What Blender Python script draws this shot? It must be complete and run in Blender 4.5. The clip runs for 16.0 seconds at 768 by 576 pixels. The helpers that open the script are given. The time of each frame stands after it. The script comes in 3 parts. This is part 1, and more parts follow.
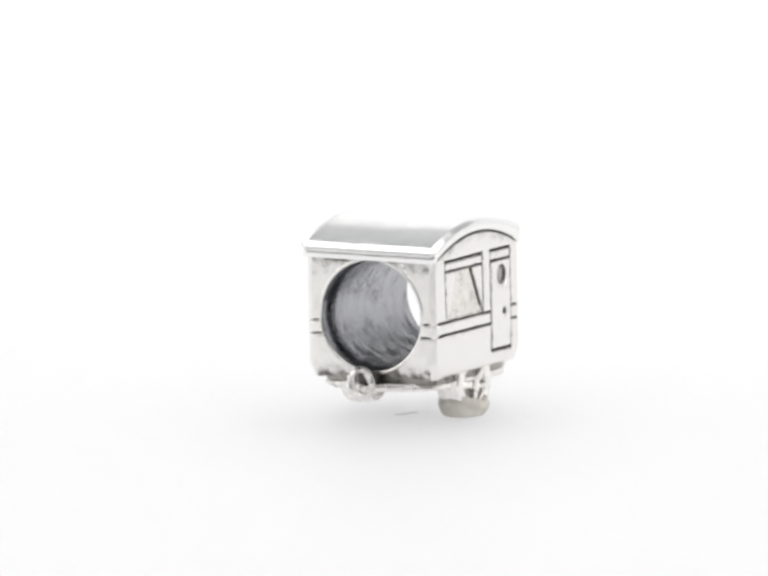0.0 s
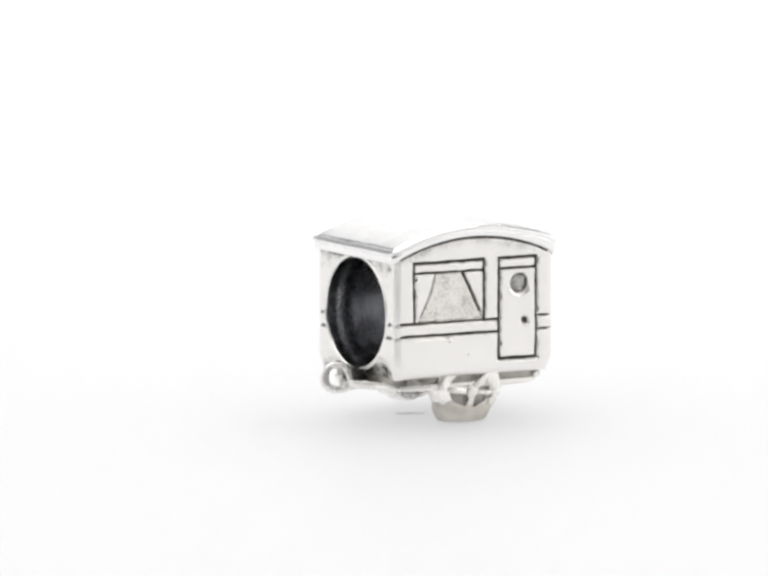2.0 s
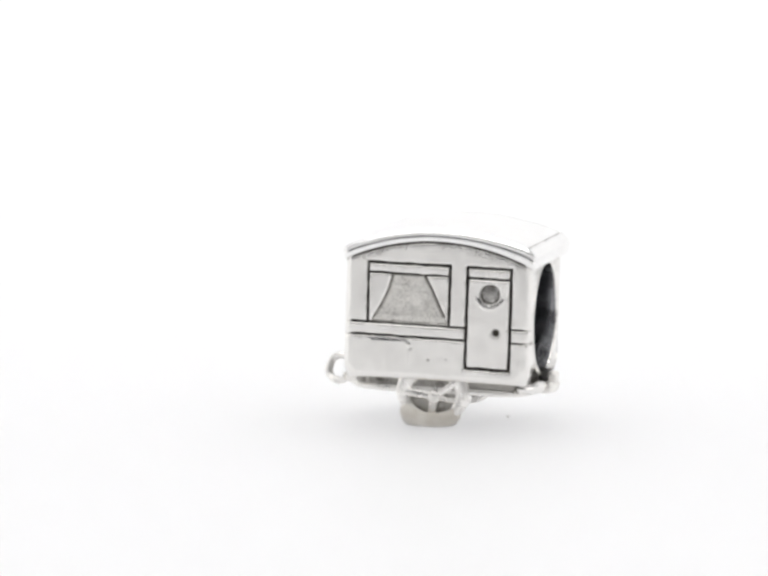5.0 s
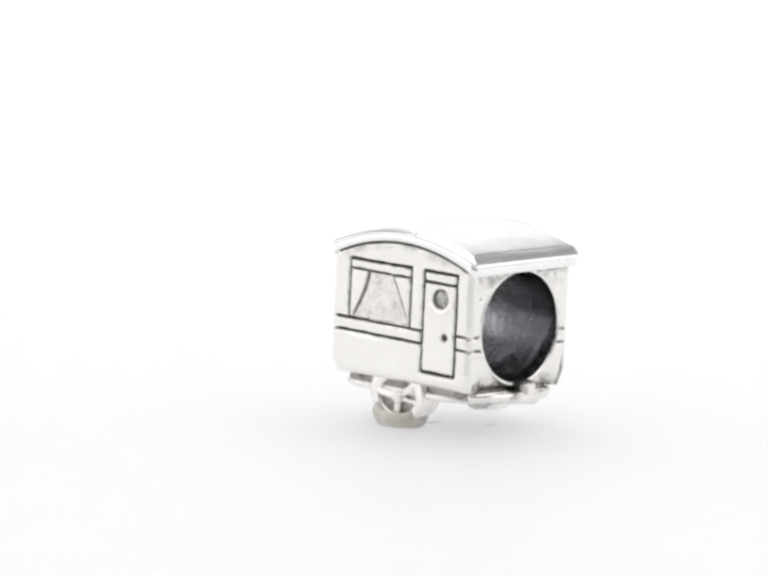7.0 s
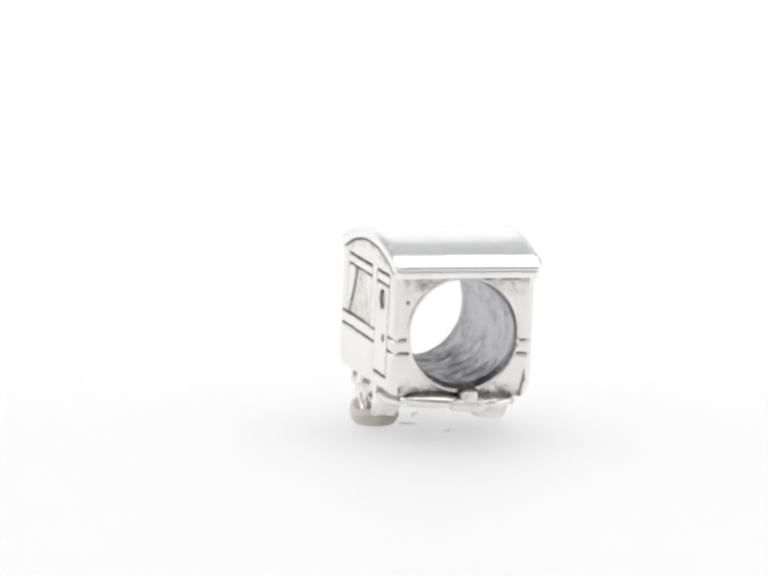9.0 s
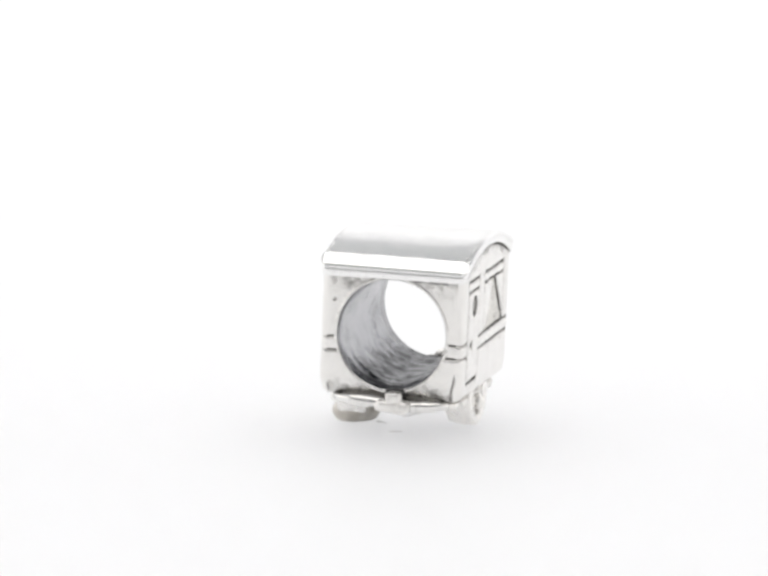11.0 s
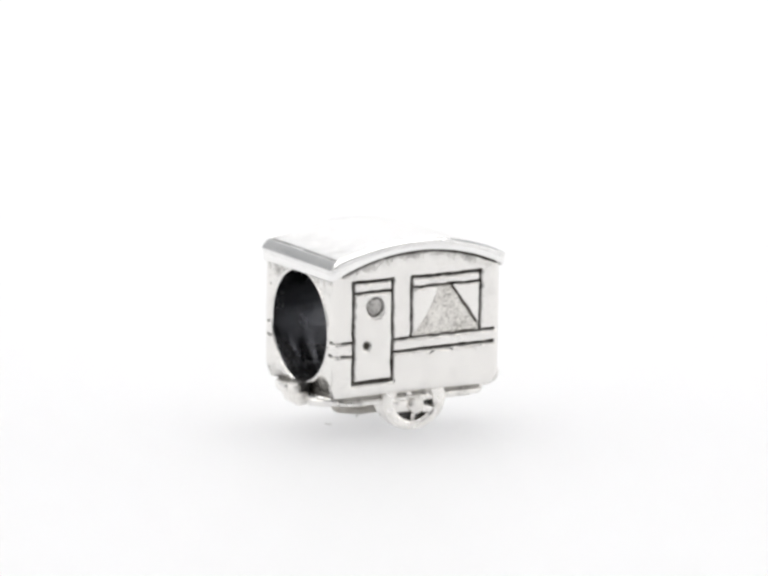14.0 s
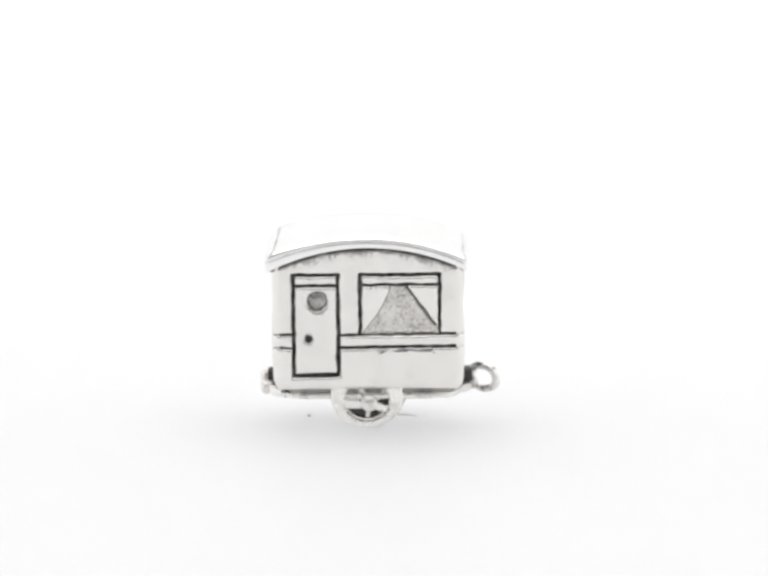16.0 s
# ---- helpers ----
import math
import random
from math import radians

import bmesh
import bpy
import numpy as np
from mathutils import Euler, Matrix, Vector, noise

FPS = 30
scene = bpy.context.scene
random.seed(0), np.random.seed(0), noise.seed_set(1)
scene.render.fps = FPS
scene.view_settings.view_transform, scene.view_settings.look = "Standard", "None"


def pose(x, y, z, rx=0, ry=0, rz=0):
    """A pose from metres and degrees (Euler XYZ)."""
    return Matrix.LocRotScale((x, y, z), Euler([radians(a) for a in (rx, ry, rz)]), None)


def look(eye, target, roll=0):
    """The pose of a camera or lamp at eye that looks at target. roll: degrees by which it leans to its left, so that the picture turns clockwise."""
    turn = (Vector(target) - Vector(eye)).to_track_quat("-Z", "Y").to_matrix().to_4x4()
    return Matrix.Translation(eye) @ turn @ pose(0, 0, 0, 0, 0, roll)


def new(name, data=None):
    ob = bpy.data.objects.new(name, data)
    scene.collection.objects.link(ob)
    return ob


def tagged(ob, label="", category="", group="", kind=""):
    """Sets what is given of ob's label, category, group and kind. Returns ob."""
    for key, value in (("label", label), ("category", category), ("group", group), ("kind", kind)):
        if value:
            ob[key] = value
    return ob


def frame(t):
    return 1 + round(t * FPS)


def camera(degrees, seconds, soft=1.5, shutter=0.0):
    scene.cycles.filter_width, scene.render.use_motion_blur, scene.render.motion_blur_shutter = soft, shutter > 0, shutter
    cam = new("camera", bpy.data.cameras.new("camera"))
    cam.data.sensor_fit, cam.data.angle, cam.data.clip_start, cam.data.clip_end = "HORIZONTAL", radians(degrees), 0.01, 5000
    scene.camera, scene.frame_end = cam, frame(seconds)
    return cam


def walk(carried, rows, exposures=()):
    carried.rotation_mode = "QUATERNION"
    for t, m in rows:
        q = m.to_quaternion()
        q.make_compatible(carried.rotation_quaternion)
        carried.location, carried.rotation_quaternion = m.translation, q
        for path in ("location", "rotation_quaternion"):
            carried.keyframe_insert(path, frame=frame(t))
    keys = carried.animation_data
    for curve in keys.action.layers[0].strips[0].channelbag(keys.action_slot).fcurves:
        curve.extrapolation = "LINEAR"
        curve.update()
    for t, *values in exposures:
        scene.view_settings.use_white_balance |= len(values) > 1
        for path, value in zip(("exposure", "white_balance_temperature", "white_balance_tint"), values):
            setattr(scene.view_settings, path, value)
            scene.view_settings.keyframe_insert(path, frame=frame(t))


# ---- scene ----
# A silver bead charm, shaped like a caravan, turns on a white table in a photo studio.
MM = 0.001

# ---- camera ----
cam = camera(5.0, 16.0, soft=3.2)
EYE = Vector((0.0, -385.518, 67.25)) * MM
AIM = EYE + Vector((-0.002916, 0.987489, -0.157658)) * 0.39
walk(cam, [(0.0, look(EYE, AIM, 0.4425)), (16.0, look(EYE, AIM, 0.4425))], exposures=[(0.0, -0.315), (16.0, -0.315)])

# ---- light ----
world = bpy.data.worlds.new("studio")
scene.world = world
world.use_nodes = True
world.node_tree.nodes["Background"].inputs["Color"].default_value = (0.985, 0.99, 1.0, 1)
world.node_tree.nodes["Background"].inputs["Strength"].default_value = 0.645


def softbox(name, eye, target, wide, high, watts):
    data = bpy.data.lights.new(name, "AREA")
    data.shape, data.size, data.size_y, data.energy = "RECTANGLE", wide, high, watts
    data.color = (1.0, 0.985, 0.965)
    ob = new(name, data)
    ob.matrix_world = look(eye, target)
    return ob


softbox("softbox_top", (0.0, -0.10, 0.64), (0, -0.0999, 0), 0.95, 0.72, 2.95)
# Unseen side lamps, added to brighten the walls turned towards them.
softbox("side_fill", (0.95, -0.05, 0.26), (0, -0.05, 0.22), 1.1, 0.50, 1.9)
softbox("side_fill", (-0.95, -0.05, 0.26), (0, -0.05, 0.22), 1.1, 0.50, 1.9)
# Unseen lamp, added to whiten the sweep that the roof reflects.
softbox("backdrop_fill", (0.0, 0.30, 0.66), (0, 0.44, 0.14), 0.90, 0.14, 3.0)


# ---- materials ----
def material(name):
    m = bpy.data.materials.new(name)
    m.use_nodes = True
    return m, m.node_tree.nodes, m.node_tree.links, m.node_tree.nodes["Principled BSDF"]


def noise_tex(nodes, links, scale, detail=3.0, rough=0.5, stretch=None):
    """Noise in the object's own space; scale in waves a millimetre."""
    co = nodes.new("ShaderNodeTexCoord")
    mp = nodes.new("ShaderNodeMapping")
    k = 1000.0
    mp.inputs["Scale"].default_value = (k, k, k) if stretch is None else tuple(k * a for a in stretch)
    tx = nodes.new("ShaderNodeTexNoise")
    tx.inputs["Scale"].default_value, tx.inputs["Detail"].default_value = scale, detail
    tx.inputs["Roughness"].default_value = rough
    links.new(co.outputs["Object"], mp.inputs["Vector"])
    links.new(mp.outputs["Vector"], tx.inputs["Vector"])
    return tx.outputs["Fac"]


def ramp(nodes, links, source, low, high, a, b):
    n = nodes.new("ShaderNodeMapRange")
    n.interpolation_type = "SMOOTHSTEP"
    for key, value in (("From Min", low), ("From Max", high), ("To Min", a), ("To Max", b)):
        n.inputs[key].default_value = value
    links.new(source, n.inputs["Value"])
    return n.outputs["Result"]


def combine(nodes, links, how, a, b):
    n = nodes.new("ShaderNodeMath")
    n.operation, n.use_clamp = how, how in ("ADD", "MULTIPLY", "MAXIMUM")
    for k, v in enumerate((a, b)):
        if isinstance(v, float):
            n.inputs[k].default_value = v
        else:
            links.new(v, n.inputs[k])
    return n.outputs[0]


def silver(name, bright=(0.875, 0.86, 0.835), dark=(0.058, 0.052, 0.045), rough=(0.19, 0.25), tarnish=0.06, bump=0.012, patina_shade=True, speck=5.0, pits=0.0, worn=0.50, streak=None):
    """Polished silver with fine scratches, faint tarnish and, by a vertex attribute, blackened recesses and painted
    shade.
    """
    m, nodes, links, bsdf = material(name)
    cloud = noise_tex(nodes, links, 0.8, 4.0)
    grain = noise_tex(nodes, links, speck, 3.0, 0.6, streak)
    scratch = noise_tex(nodes, links, 2.2, 3.0, 0.5, streak)
    wear = ramp(nodes, links, cloud, worn, worn + 0.25, 0.0, tarnish)
    wear = combine(nodes, links, "MULTIPLY", wear, ramp(nodes, links, grain, 0.40, 0.62, 0.0, 1.0))
    if patina_shade:
        at = nodes.new("ShaderNodeAttribute")
        at.attribute_name = "patina_shade"
        edge = combine(nodes, links, "MULTIPLY", at.outputs["Fac"], ramp(nodes, links, grain, 0.35, 0.65, 0.87, 1.13))
        held = ramp(nodes, links, edge, 0.12, 0.80, 0.0, 1.0)
        wear = combine(nodes, links, "MAXIMUM", wear, held)
    mix = nodes.new("ShaderNodeMix")
    mix.data_type = "RGBA"
    mix.inputs["A"].default_value, mix.inputs["B"].default_value = (*bright, 1), (*dark, 1)
    links.new(wear, mix.inputs["Factor"])
    links.new(mix.outputs["Result"], bsdf.inputs["Base Color"])
    bsdf.inputs["Metallic"].default_value = 1.0
    r = combine(nodes, links, "ADD", ramp(nodes, links, scratch, 0.3, 0.7, rough[0], rough[1]), combine(nodes, links, "MULTIPLY", wear, 0.25))
    links.new(r, bsdf.inputs["Roughness"])
    bp = nodes.new("ShaderNodeBump")
    bp.inputs["Strength"].default_value, bp.inputs["Distance"].default_value = bump, 0.03 * MM
    height = combine(nodes, links, "ADD", combine(nodes, links, "MULTIPLY", scratch, 0.5), combine(nodes, links, "MULTIPLY", cloud, 0.5))
    if pits:
        height = combine(nodes, links, "ADD", combine(nodes, links, "MULTIPLY", height, 0.5), combine(nodes, links, "MULTIPLY", grain, pits))
    links.new(height, bp.inputs["Height"])
    links.new(bp.outputs["Normal"], bsdf.inputs["Normal"])
    return m


SILVER = silver("polished_silver")
ROOF_SILVER = silver("roof_silver", bright=(0.93, 0.925, 0.915), rough=(0.19, 0.26), tarnish=0.0, bump=0.02)
SATIN = silver("satin_silver", bright=(0.86, 0.84, 0.80), dark=(0.10, 0.085, 0.065), rough=(0.28, 0.45), tarnish=0.30, bump=0.35, speck=4.0)
CAST = silver("cast_silver", bright=(0.86, 0.845, 0.815), rough=(0.24, 0.45), tarnish=0.65, bump=0.6, patina_shade=False, speck=3.0)
DARK_CAST = silver("dark_cast_silver", bright=(0.82, 0.80, 0.77), rough=(0.22, 0.42), tarnish=0.95, bump=0.6, patina_shade=False, speck=2.5)
WHEEL_SILVER = silver("wheel_silver", bright=(0.92, 0.90, 0.87), rough=(0.2, 0.4), tarnish=0.25, bump=0.4, patina_shade=False)
LUG_SILVER = silver("lug_silver", bright=(0.90, 0.88, 0.85), rough=(0.40, 0.52), tarnish=0.2, bump=0.3, patina_shade=False)
OXIDE = silver("blackened_silver", bright=(0.10, 0.097, 0.094), dark=(0.03, 0.03, 0.03), rough=(0.35, 0.55), tarnish=0.9, bump=0.8, patina_shade=False)
RING_SILVER = silver("ring_silver", bright=(0.84, 0.825, 0.80), dark=(0.07, 0.064, 0.056), rough=(0.24, 0.4), tarnish=0.9, bump=0.6, patina_shade=False, speck=2.2, worn=0.40)
GREY_RECESS = silver("greyed_silver", bright=(0.40, 0.385, 0.36), dark=(0.06, 0.054, 0.048), rough=(0.35, 0.55), tarnish=0.95, bump=0.9, patina_shade=False, speck=3.5, worn=0.45)
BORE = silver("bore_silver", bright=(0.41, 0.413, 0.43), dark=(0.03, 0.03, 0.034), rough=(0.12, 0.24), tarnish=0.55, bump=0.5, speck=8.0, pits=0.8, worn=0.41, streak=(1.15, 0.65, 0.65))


def putty_material():
    m, nodes, links, bsdf = material("clear_putty")
    bsdf.inputs["Base Color"].default_value = (0.76, 0.72, 0.66, 1)
    bsdf.inputs["Roughness"].default_value = 0.32
    bsdf.inputs["IOR"].default_value = 1.45
    bsdf.inputs["Transmission Weight"].default_value = 0.30
    cloud = noise_tex(nodes, links, 1.4, 4.0)
    mix = nodes.new("ShaderNodeMix")
    mix.data_type = "RGBA"
    mix.inputs["A"].default_value, mix.inputs["B"].default_value = (0.92, 0.885, 0.82, 1), (0.78, 0.735, 0.66, 1)
    links.new(ramp(nodes, links, cloud, 0.35, 0.65, 0.0, 1.0), mix.inputs["Factor"])
    links.new(mix.outputs["Result"], bsdf.inputs["Base Color"])
    bp = nodes.new("ShaderNodeBump")
    bp.inputs["Strength"].default_value, bp.inputs["Distance"].default_value = 0.5, 0.05 * MM
    links.new(cloud, bp.inputs["Height"])
    links.new(bp.outputs["Normal"], bsdf.inputs["Normal"])
    return m


def paper_material():
    m, nodes, links, bsdf = material("white_sheet")
    cloud = noise_tex(nodes, links, 0.02, 3.0)
    mix = nodes.new("ShaderNodeMix")
    mix.data_type = "RGBA"
    mix.inputs["A"].default_value, mix.inputs["B"].default_value = (0.820, 0.823, 0.836, 1), (0.836, 0.839, 0.851, 1)
    links.new(cloud, mix.inputs["Factor"])
    links.new(mix.outputs["Result"], bsdf.inputs["Base Color"])
    bsdf.inputs["Roughness"].default_value = 0.55
    bsdf.inputs["Specular IOR Level"].default_value = 0.25
    # light spreads a few millimetres inside the thick white sheet
    bsdf.inputs["Subsurface Weight"].default_value = 1.0
    bsdf.inputs["Subsurface Radius"].default_value = (1.0, 1.0, 1.0)
    bsdf.inputs["Subsurface Scale"].default_value = 0.06
    fibre = noise_tex(nodes, links, 3.0, 2.0)
    bp = nodes.new("ShaderNodeBump")
    bp.inputs["Strength"].default_value, bp.inputs["Distance"].default_value = 0.15, 0.02 * MM
    links.new(fibre, bp.inputs["Height"])
    links.new(bp.outputs["Normal"], bsdf.inputs["Normal"])
    return m


PUTTY, PAPER = putty_material(), paper_material()
PLASTER, _n, _l, _b = material("grey_plaster")
_b.inputs["Base Color"].default_value, _b.inputs["Roughness"].default_value = (0.40, 0.41, 0.42, 1), 0.85
_p = _n.new("ShaderNodeBump")
_p.inputs["Strength"].default_value, _p.inputs["Distance"].default_value = 0.3, 0.0006
_l.new(noise_tex(_n, _l, 0.15, 3.0), _p.inputs["Height"])
_l.new(_p.outputs["Normal"], _b.inputs["Normal"])
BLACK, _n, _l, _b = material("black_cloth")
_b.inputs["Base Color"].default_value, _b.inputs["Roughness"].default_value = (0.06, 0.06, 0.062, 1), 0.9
LINT, _n, _l, _b = material("grey_lint")
_b.inputs["Base Color"].default_value, _b.inputs["Roughness"].default_value = (0.66, 0.65, 0.63, 1), 0.9


# ---- building helpers ----
def mesh_of(name, verts, faces, mat, patina_shade=None, smooth=True):
    me = bpy.data.meshes.new(name)
    me.from_pydata(verts, [], faces)
    me.materials.append(mat)
    if patina_shade is not None:
        at = me.attributes.new("patina_shade", "FLOAT", "POINT")
        at.data.foreach_set("value", np.asarray(patina_shade, dtype=np.float32))
    me.polygons.foreach_set("use_smooth", [smooth] * len(faces))
    me.update()
    return me


def part_data(name, verts, faces, mat, parent, label="", patina_shade=None, smooth=True):
    """One mesh object under a thing or a part, from vertices in millimetres in the thing's space."""
    ob = new(name, mesh_of(name, [(x * MM, y * MM, z * MM) for x, y, z in verts], faces, mat, patina_shade, smooth))
    ob.parent = parent
    return tagged(ob, label) if label else ob


def part(name, bm, mat, parent, label="", smooth=True):
    """The same from a bmesh in millimetres."""
    bmesh.ops.recalc_face_normals(bm, faces=bm.faces)
    bm.verts.index_update()
    verts = [tuple(v.co) for v in bm.verts]
    faces = [[v.index for v in f.verts] for f in bm.faces]
    bm.free()
    return part_data(name, verts, faces, mat, parent, label, None, smooth)


def box(x0, x1, y0, y1, z0, z1, bevel=0.08, cuts=2):
    bm = bmesh.new()
    bmesh.ops.create_cube(bm, size=1.0)
    for v in bm.verts:
        v.co = Vector(((x0 + x1) / 2 + v.co.x * (x1 - x0), (y0 + y1) / 2 + v.co.y * (y1 - y0), (z0 + z1) / 2 + v.co.z * (z1 - z0)))
    bmesh.ops.bevel(bm, geom=bm.edges[:], offset=bevel, segments=cuts, affect="EDGES", profile=0.5)
    return bm


def prism(outline, z0, z1, bevel=0.1, cuts=3):
    """An upright slab with that outline in x and y and rounded edges."""
    bm = bmesh.new()
    low = [bm.verts.new((x, y, z0)) for x, y in outline]
    high = [bm.verts.new((x, y, z1)) for x, y in outline]
    n = len(outline)
    bm.faces.new(low[::-1])
    bm.faces.new(high)
    for i in range(n):
        bm.faces.new((low[i], low[(i + 1) % n], high[(i + 1) % n], high[i]))
    edges = [e for e in bm.edges if abs(e.verts[0].co.z - e.verts[1].co.z) < 1e-6]
    bmesh.ops.bevel(bm, geom=edges, offset=bevel, segments=cuts, affect="EDGES", profile=0.5)
    return bm


def roughen(bm, amount, size, seed=0.0):
    """Uneven casting: shifts the vertices a little along noise."""
    for v in bm.verts:
        v.co += noise.noise_vector(v.co / size + Vector((seed, 0, 0))) * amount
    return bm


def smoothstep(lo, hi, v):
    k = np.clip((v - lo) / (hi - lo), 0, 1)
    return k * k * (3 - 2 * k)


def wobble(u, v, size, seed):
    return np.array([noise.noise(Vector((a / size, b / size, seed))) for a, b in zip(u, v)])


def seg_dist(u, v, a, b):
    (ax, ay), (bx, by) = a, b
    dx, dy = bx - ax, by - ay
    k = np.clip(((u - ax) * dx + (v - ay) * dy) / (dx * dx + dy * dy), 0, 1)
    return np.hypot(u - ax - k * dx, v - ay - k * dy)


# ---- setting: a white sheet on the table that rises behind in a sweep ----
def sheet():
    verts, faces = [], []
    profile = [(-0.78, 0.0), (-0.5, 0.0), (-0.3, 0.0), (0.0, 0.0), (0.13, 0.0)]
    for i in range(1, 13):
        a = radians(58 * i / 12)
        profile.append((0.13 + 0.33 * math.sin(a), 0.33 * (1 - math.cos(a))))
    profile.append((0.50, 0.29))
    xs = [-1.6, -0.8, -0.3, 0.0, 0.3, 0.8, 1.6]
    for y, z in profile:
        verts += [(x, y, z) for x in xs]
    w = len(xs)
    for j in range(len(profile) - 1):
        for i in range(w - 1):
            faces.append((j * w + i, j * w + i + 1, (j + 1) * w + i + 1, (j + 1) * w + i))
    ob = new("ground", mesh_of("ground", verts, faces, PAPER))
    return tagged(ob, "seamless matt white studio sheet on the table", "backdrop", kind="structure")


sheet()


def reflected_wall(name, y, z0, z1, paint=None):
    """An unseen plain wall, added for the charm to reflect, 0.1 m thick."""
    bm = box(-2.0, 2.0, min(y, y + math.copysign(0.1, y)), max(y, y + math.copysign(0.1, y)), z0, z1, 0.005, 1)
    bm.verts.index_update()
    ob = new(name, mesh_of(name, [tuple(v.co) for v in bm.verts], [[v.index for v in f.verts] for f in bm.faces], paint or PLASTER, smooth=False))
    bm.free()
    return tagged(ob, "unseen matt black flag, added to darken reflections from the front" if paint else "unseen matt grey wall, added for the roof to reflect", "wall", kind="structure")


# Added out of view so the roof reflects grey above the sweep.
reflected_wall("wall_back", 0.62, -0.02, 1.25)
# Low black flag behind the camera, added to dim reflections in facing walls.
reflected_wall("flag_front", -0.80, -0.02, 0.36, BLACK)

# ---- the charm ----
Z0 = 5.52            # height of the model's zero over the underside of the wheels
A_X, B_Y, CORNER = 4.20, 3.22, 0.34
BORE_R, BORE_Z = 2.48, -1.0
DOOR = (1.31, 3.28, -3.10, 1.38)


def roof_top(x):
    bow = np.where(x > 0, 13.3, 10.2)
    return 3.03 - (bow - np.sqrt(bow ** 2 - x * x))


def roof_under(x):
    return 2.50 - (9.6 - np.sqrt(9.6 ** 2 - x * x))


def perimeter(step):
    """Round the plan of the walls: x, y, outward normal and which wall (0 window side, 1 door end, 2 other side, 3 hitch end, 4 corner)."""
    out = []
    a, b, r = A_X - CORNER, B_Y - CORNER, CORNER
    sides = (((-a, -B_Y), (a, -B_Y), (0, -1), 0), ((A_X, -b), (A_X, b), (1, 0), 1), ((a, B_Y), (-a, B_Y), (0, 1), 2), ((-A_X, b), (-A_X, -b), (-1, 0), 3))
    centres = ((a, -b, -90), (a, b, 0), (-a, b, 90), (-a, -b, 180))
    for (p, q, n, k), (cx, cy, start) in zip(sides, centres):
        count = round(math.hypot(q[0] - p[0], q[1] - p[1]) / step)
        for i in range(count + 1):
            f = i / count
            out.append((p[0] + (q[0] - p[0]) * f, p[1] + (q[1] - p[1]) * f, n[0], n[1], k))
        for i in range(1, 9):
            t = radians(start + 90 * i / 9)
            out.append((cx + r * math.cos(t), cy + r * math.sin(t), math.cos(t), math.sin(t), 4))
    return np.array(out)


def window_shape(wall, z):
    """The curtains' inner edges at height z."""
    f = np.clip((0.92 - z) / 2.05, 0, 1)
    if wall == 0:
        return -2.09 - 0.86 * f ** 1.5, -0.62 + 1.06 * f ** 0.9
    return -1.67 - 1.49 * f ** 0.95, -0.96 + 1.18 * f ** 1.6


# small casting flaws on the two long sides: place, radius, depth (below zero: a raised dot)
NICKS = ((-1.26, -2.22, 0.10, -0.05), (-1.15, -2.34, 0.05, 0.03), (-0.35, -2.78, 0.07, 0.02), (0.45, -2.72, 0.05, 0.03), (-3.1, 0.72, 0.10, 0.03), (1.75, -1.70, 0.06, 0.01))
NICKS_AFT = ((-0.55, -2.05, 0.09, 0.03), (-1.9, -2.5, 0.06, 0.02), (0.3, -2.9, 0.05, 0.02), (-2.9, -2.08, 0.07, 0.03))


